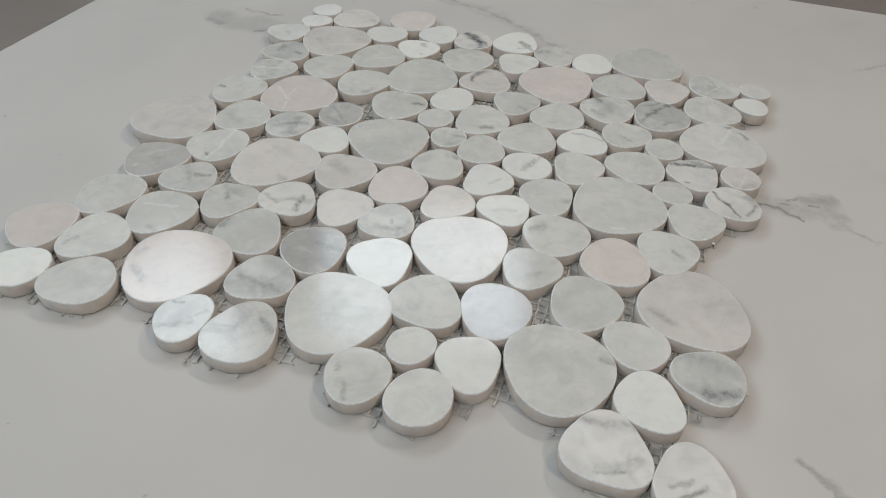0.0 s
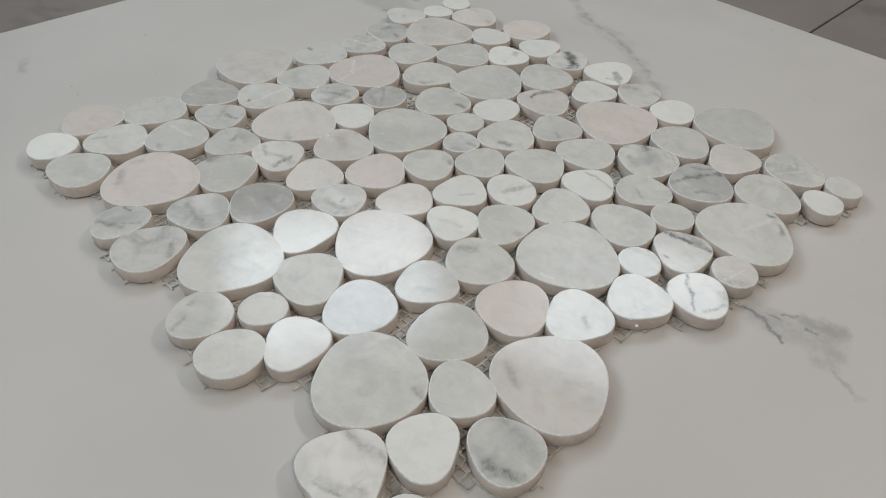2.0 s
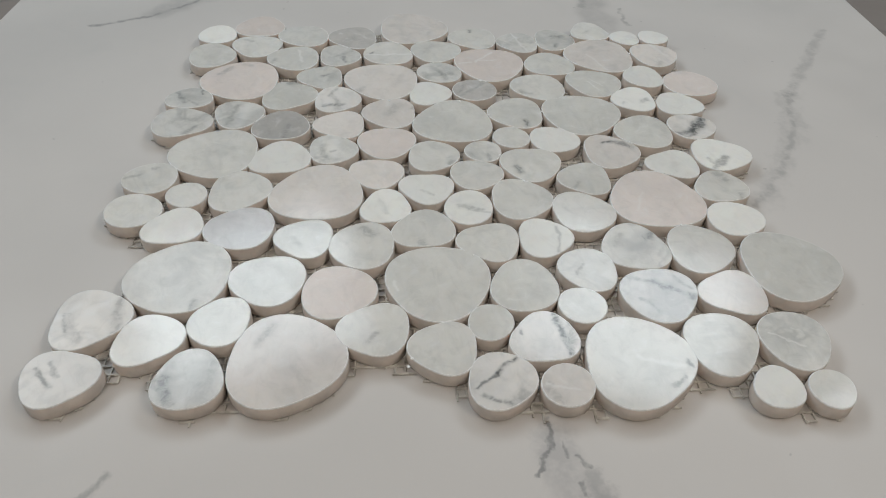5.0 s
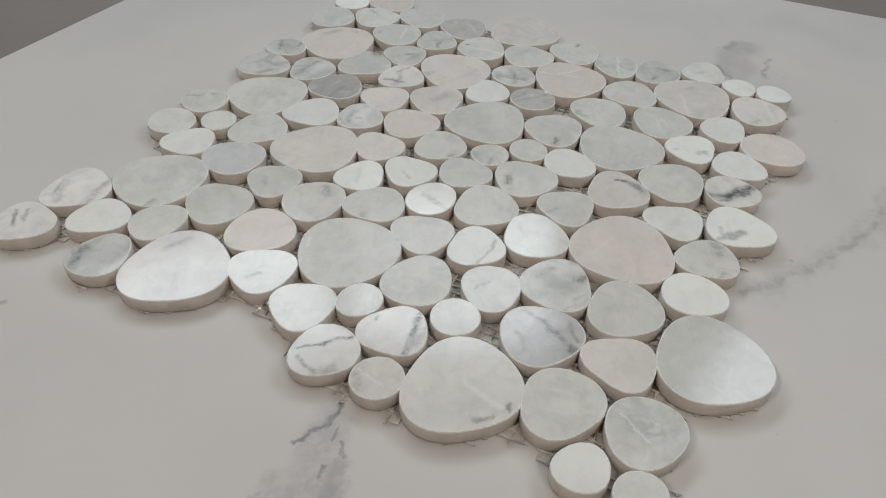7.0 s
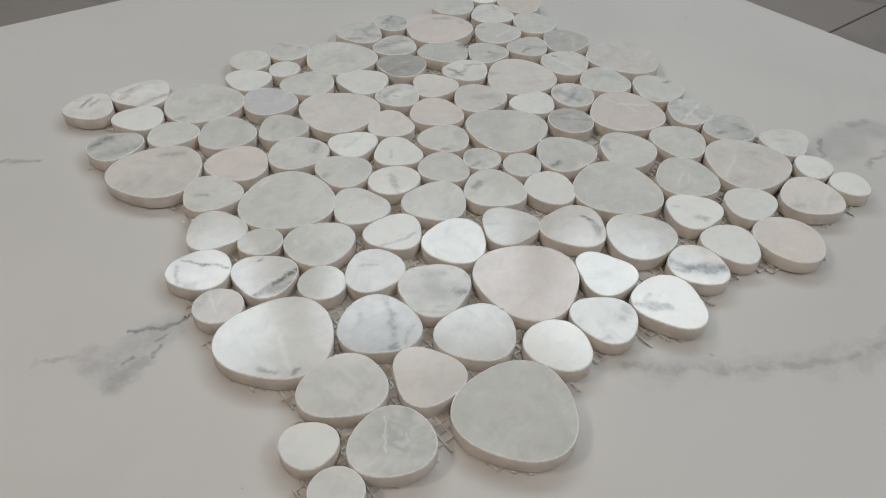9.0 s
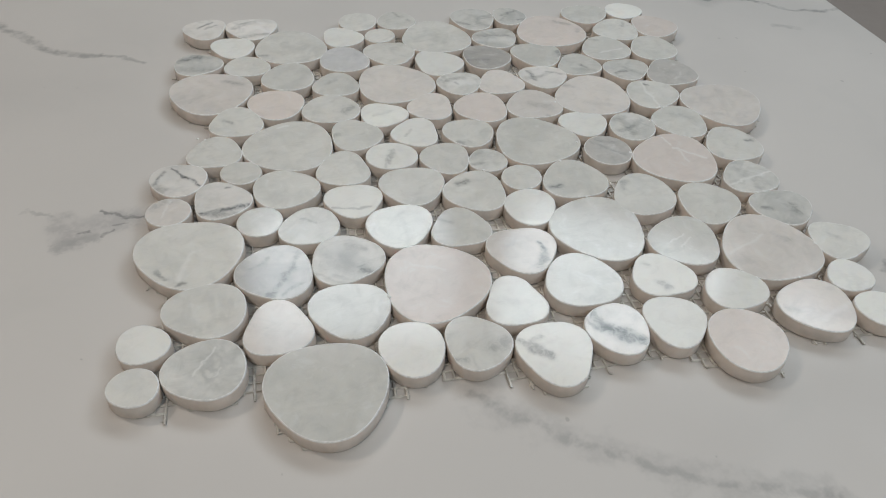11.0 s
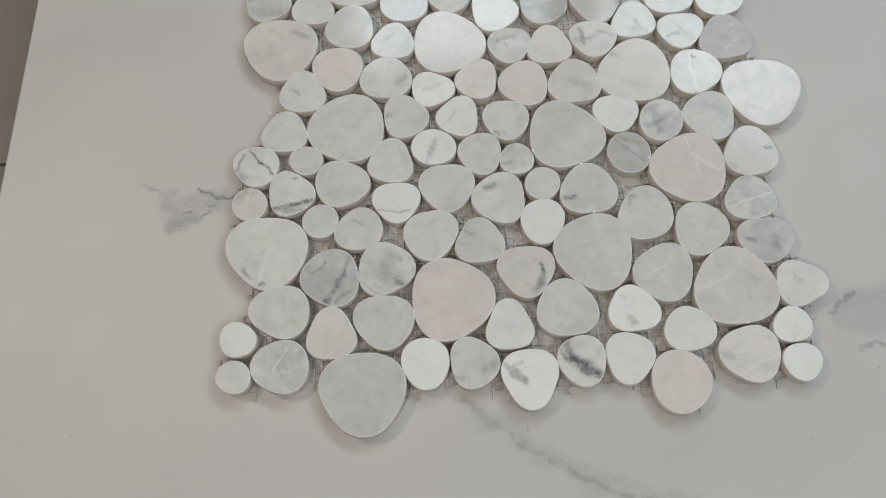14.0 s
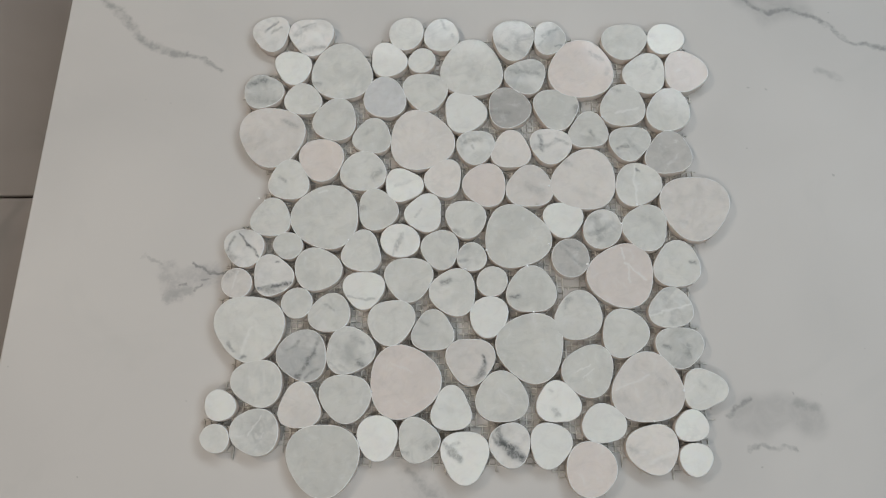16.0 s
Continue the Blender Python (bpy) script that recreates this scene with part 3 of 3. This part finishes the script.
stone(-93.9, 335.1, 11.8, 0.59, 0.28, 0.59, 0.60, 0.01, 0.01, "s", (6.0, 0.7, -10.8, 0.5, 1.0, -0.60), (12.7, 1.8, 6.3, 1.6, 1.0, -0.50), (1.9, -7.2, 1.9, -2.3, 4.2, 0.20), (-1.7, 1.7, 1.7, 7.4, 3.5, 0.20))
stone(-65.5, 342.8, 13.1, -0.14, 0.60, -0.58, 0.55, -0.01, -0.01, "g")
stone(133.8, 295.6, 18.9, 0.18, -0.91, -0.59, -1.01, -0.00, -0.01, "l", (12.7, 6.4, 10.5, 11.3, 1.7, 0.45), (7.0, 15.5, 4.9, 16.0, 1.7, 0.50), (6.7, 13.1, -1.2, 0.6, 1.4, -0.35))
stone(107.8, 317.1, 13.9, -0.35, -0.29, 0.72, -0.45, 0.00, 0.00, "t", (4.6, 10.2, -6.3, 0.1, 2.8, 0.60), (-6.3, 0.1, -10.5, -6.8, 2.4, 0.40), (0.4, 12.6, -6.3, 9.5, 2.1, 0.40), (7.0, -4.4, 0.3, -7.6, 1.7, 0.35))
stone(82.3, 320.0, 13.2, 0.32, 0.19, -0.59, 0.76, -0.01, 0.01, "s", (-3.8, 7.0, -6.4, 10.0, 4.2, 0.55), (-3.1, -6.3, -7.2, -3.2, 3.5, 0.25), (7.3, -0.1, 0.4, 4.5, 4.2, 0.15))
stone(57.3, 309.3, 12.9, 0.37, 0.42, -0.46, -0.64, -0.00, 0.01, "l", (-0.2, -4.5, -3.6, -6.0, 1.7, 0.12))
stone(36.2, 319.5, 11.5, 0.14, 0.12, 0.65, 0.87, -0.00, 0.00, "l", (6.3, -8.3, 2.4, -4.2, 2.1, 0.30))
stone(-13.9, 339.2, 18.7, -0.36, 0.20, 0.39, -1.09, 0.01, -0.01, "g")
stone(19.7, 339.2, 13.0, 0.34, -0.09, -0.66, -0.85, 0.01, -0.02, "q", (-7.7, -0.1, -7.1, 3.8, 1.7, 0.70), (-7.1, 3.8, -1.4, 10.9, 2.8, 0.55), (4.7, -3.4, 1.4, -4.2, 2.1, 0.12))
stone(56.8, 342.6, 19.4, -0.19, 0.23, -0.98, 0.70, -0.00, -0.01, "p", (5.4, -12.1, -5.3, -3.5, 1.0, -0.25))
stone(133.7, 326.5, 13.3, 0.44, -0.83, 0.40, -0.71, -0.03, -0.02, "l")
stone(113.7, 343.7, 11.7, -0.56, 0.17, 0.58, 0.96, 0.00, 0.02, "q")
stone(89.1, 344.2, 13.4, 0.33, -0.57, -0.45, -0.69, 0.00, -0.02, "l", (2.4, -4.7, -0.0, -1.2, 2.8, 0.12))
stone(154.9, 334.0, 8.4, -0.05, -0.40, -0.19, 0.27, -0.02, 0.00, "w")
stone(138.6, 351.5, 12.6, 0.36, -0.47, 0.43, -0.39, -0.01, -0.01, "s", (3.3, 1.4, -4.4, -7.0, 0.6, -0.45), (-1.7, 4.2, -4.5, 1.0, 0.5, -0.30))
stone(159.8, 350.3, 7.7, 0.00, -0.38, 0.12, -0.07, -0.01, -0.00, "l")
stone(106.0, 372.5, 18.8, 0.17, -0.39, -0.64, -0.99, 0.01, -0.01, "g")
stone(76.2, 368.0, 11.3, -0.55, 0.06, -0.25, -0.37, 0.02, -0.00, "w")
stone(55.6, 373.9, 11.3, -0.51, -0.19, -0.65, 0.48, 0.01, -0.00, "l", (9.7, 3.9, 7.2, 5.9, 2.1, 0.35), (-3.7, 3.9, -8.3, 3.5, 5.6, 0.35))
stone(35.4, 362.4, 11.2, -0.55, 0.39, 0.73, 0.97, -0.01, 0.00, "w", (5.1, -2.7, -0.1, 1.4, 3.5, 0.12))
stone(7.8, 362.0, 13.8, 0.23, -0.07, 0.46, 0.72, 0.00, -0.00, "g")
stone(33.6, 386.9, 13.0, -0.44, 0.27, -0.67, -0.87, -0.00, -0.00, "w", (9.4, -8.5, 4.5, -3.1, 2.4, 0.40), (7.4, -3.8, 2.6, 1.6, 2.4, 0.50), (5.4, -6.2, 2.2, -7.0, 1.7, 0.35))
stone(9.2, 386.3, 11.2, -0.36, 0.14, 0.05, -0.56, 0.00, -0.01, "v", (4.0, -10.2, 3.3, -2.8, 3.5, 0.60), (4.2, -1.5, -4.6, 7.6, 4.2, 0.85), (0.4, 3.6, -5.7, 9.3, 3.1, 0.70), (7.0, -6.5, 5.4, -0.4, 2.1, 0.40))
stone(-20.7, 370.9, 11.4, 0.38, -0.25, 0.36, 0.88, 0.01, -0.02, "w", (3.3, 3.0, 2.6, 6.1, 2.8, 0.35), (3.6, -7.6, 2.5, -5.9, 2.1, 0.20))
stone(-11.2, 390.8, 11.3, -0.30, 0.42, -0.82, -0.06, 0.00, -0.01, "w")
stone(-40.8, 358.2, 14.0, 0.20, 0.66, 0.47, -0.72, -0.00, 0.01, "g", (6.8, -0.4, -1.8, -3.1, 0.6, -0.50), (4.5, 2.6, -3.0, 0.2, 0.5, -0.40))
stone(-69.0, 373.9, 18.9, 0.43, 0.27, 0.72, 0.93, -0.01, 0.00, "q", (17.5, -3.1, -2.7, -6.2, 1.0, -0.40), (-8.1, -3.5, -9.6, -0.2, 3.5, 0.25))
stone(-92.2, 356.2, 12.1, 0.82, -0.30, -0.59, -0.62, 0.04, -0.05, "s", (8.3, -2.3, 5.7, -0.8, 2.8, 0.45), (-3.7, -0.3, -3.3, 5.8, 3.5, 0.40))
stone(-97.8, 380.6, 11.3, 0.67, 0.05, -0.75, 0.76, 0.03, 0.03, "l", (1.1, -2.9, -1.3, -0.9, 2.1, 0.20))
stone(-41.2, 386.5, 11.0, 0.80, -0.14, 0.06, 0.55, 0.05, -0.01, "w")
stone(-85.7, 397.4, 8.6, 0.47, 0.23, 0.30, 0.30, 0.01, 0.01, "w")
stone(-62.7, 404.1, 13.2, 0.55, -0.04, 0.23, -0.78, 0.03, 0.01, "q", (4.1, 6.4, -10.3, 3.8, 1.4, -0.30), (11.6, -3.8, 9.6, -0.5, 2.8, 0.25))
stone(-82.7, 413.8, 8.6, 0.17, 0.15, -0.25, -0.24, -0.00, 0.00, "w")
stone(-28.7, 407.0, 13.6, -0.27, 0.40, -0.35, 0.15, -0.00, -0.01, "p")
# stones end

GLINT, tree, bsdf = material("white_glint_speck")
place = tree.nodes.new("ShaderNodeTexCoord").outputs["Object"]
put(tree, bsdf.inputs["Base Color"], blend(tree, noise_of(tree, place, 900, 2.0), (0.92, 0.92, 0.91), (0.82, 0.82, 0.81)))
bsdf.inputs["Roughness"].default_value = 0.12


def glint_bead(x, y, r):
    """A white bead standing in for the glint where two pebbles touch."""
    bm = bmesh.new()
    bmesh.ops.create_icosphere(bm, subdivisions=2, radius=r / 1000)
    for v in bm.verts:
        v.co *= 1 + 0.35 * noise.noise(v.co * 1800 + Vector((x, y, 0)))
        v.co.z *= 0.55
    for face in bm.faces:
        face.smooth = True
    part("glint_bead", bm, GLINT, sheet, "glossy white speck standing in for a glint").location = (x / 1000, y / 1000, THICK - 0.0001)


glint_bead(72.0, 258.0, 0.55)
glint_bead(-3.0, 281.0, 0.76)
glint_bead(11.0, 289.0, 0.67)
glint_bead(-89.0, 215.0, 0.58)
glint_bead(-23.0, 295.0, 0.79)
glint_bead(-38.0, 285.0, 0.70)
glint_bead(-20.0, 321.0, 0.61)
glint_bead(-56.0, 301.0, 0.82)
glint_bead(75.0, 344.0, 0.73)
glint_bead(-67.0, 391.0, 0.64)
glint_bead(32.0, 293.0, 0.55)
glint_bead(-47.0, 251.0, 0.76)
glint_bead(-87.0, 379.0, 0.67)
glint_bead(-22.0, 251.0, 0.58)
glint_bead(-81.0, 282.0, 0.79)
glint_bead(115.0, 224.0, 0.70)
glint_bead(118.0, 222.0, 0.61)
glint_bead(-93.0, 273.0, 0.82)

# ---- the net glued under the pebbles: two layers of thin strands, cut unevenly along the rim
PITCH, NET_TURN = 3.3, radians(-12.3)
rng = random.Random(5)
bm = bmesh.new()


def netted(x, y):
    """Under a pebble, or in the gap between two of them."""
    return covered(x, y, 0.3) or sum((x - sx) ** 2 + (y - sy) ** 2 < (sr + 6.0) ** 2 for sx, sy, sr in stones) > 1


def covered(x, y, margin):
    return any((x - sx) ** 2 + (y - sy) ** 2 < (sr + margin) ** 2 for sx, sy, sr in stones)


def strand(x0, y0, x1, y1, z, half):
    dx, dy = x1 - x0, y1 - y0
    length = math.hypot(dx, dy)
    nx, ny = -dy / length * half, dx / length * half
    low = [bm.verts.new((px / 1000, py / 1000, z / 1000)) for px, py in ((x0 + nx, y0 + ny), (x0 - nx, y0 - ny), (x1 - nx, y1 - ny), (x1 + nx, y1 + ny))]
    high = [bm.verts.new((px / 1000, py / 1000, (z + 0.45) / 1000)) for px, py in ((x0 + nx * 0.6, y0 + ny * 0.6), (x0 - nx * 0.6, y0 - ny * 0.6), (x1 - nx * 0.6, y1 - ny * 0.6), (x1 + nx * 0.6, y1 + ny * 0.6))]
    bm.faces.new(high)
    for i in range(4):
        bm.faces.new((low[i], low[(i + 1) % 4], high[(i + 1) % 4], high[i]))


c, s = math.cos(NET_TURN), math.sin(NET_TURN)
COUNT = 58
knots = {}
for i in range(-COUNT, COUNT + 1):
    for j in range(-COUNT, COUNT + 1):
        u = i * PITCH + 0.35 * noise.noise((i * 0.31, j * 0.17, 1)) * 2
        v = j * PITCH + 0.35 * noise.noise((i * 0.23, j * 0.29, 7)) * 2
        knots[i, j] = (3.4 + c * u - s * v, 262.8 + s * u + c * v)
held = {key: netted(*at) for key, at in knots.items()}
for (i, j), (x, y) in knots.items():
    for di, dj, z in ((1, 0, 0.12), (0, 1, 0.3)):
        if (i + di, j + dj) not in knots:
            continue
        x1, y1 = knots[i + di, j + dj]
        near, far = held[i, j], held[i + di, j + dj]
        if near and far:
            if not (covered(x, y, -4.5) and covered(x1, y1, -4.5)):
                strand(x, y, x1, y1, z, 0.46)
        elif (near or far) and rng.random() < 0.35:
            k = rng.uniform(0.1, 0.6)
            if far:
                x, y, x1, y1 = x1, y1, x, y
                strand(x, y, x + (x1 - x) * k, y + (y1 - y) * k, z, 0.38)
                x, y = knots[i, j]
            else:
                strand(x, y, x + (x1 - x) * k, y + (y1 - y) * k, z, 0.38)
part("net_backing", bm, NET, sheet, "white glass-fibre net with frayed cut edges, darkened for shaded gaps")

# ---- floor tiles
bm = box(0, 0, 0, TILE - 0.002, TILE - 0.002, 0.01, 0, 0.0008)
first = None
for i in range(-2, 2):
    for j in range(-2, 2):
        x, y = room(i * TILE + 0.25, j * TILE + 0.6)
        if first is None:
            ob = first = part("floor_tile", bm, FLOOR_TILE, floor)
        else:
            ob = new("floor_tile", first.data)
            ob.parent = floor
        ob.matrix_local = pose(x, y, FLOOR_Z - 0.005, 0, 0, TURN_ROOM)
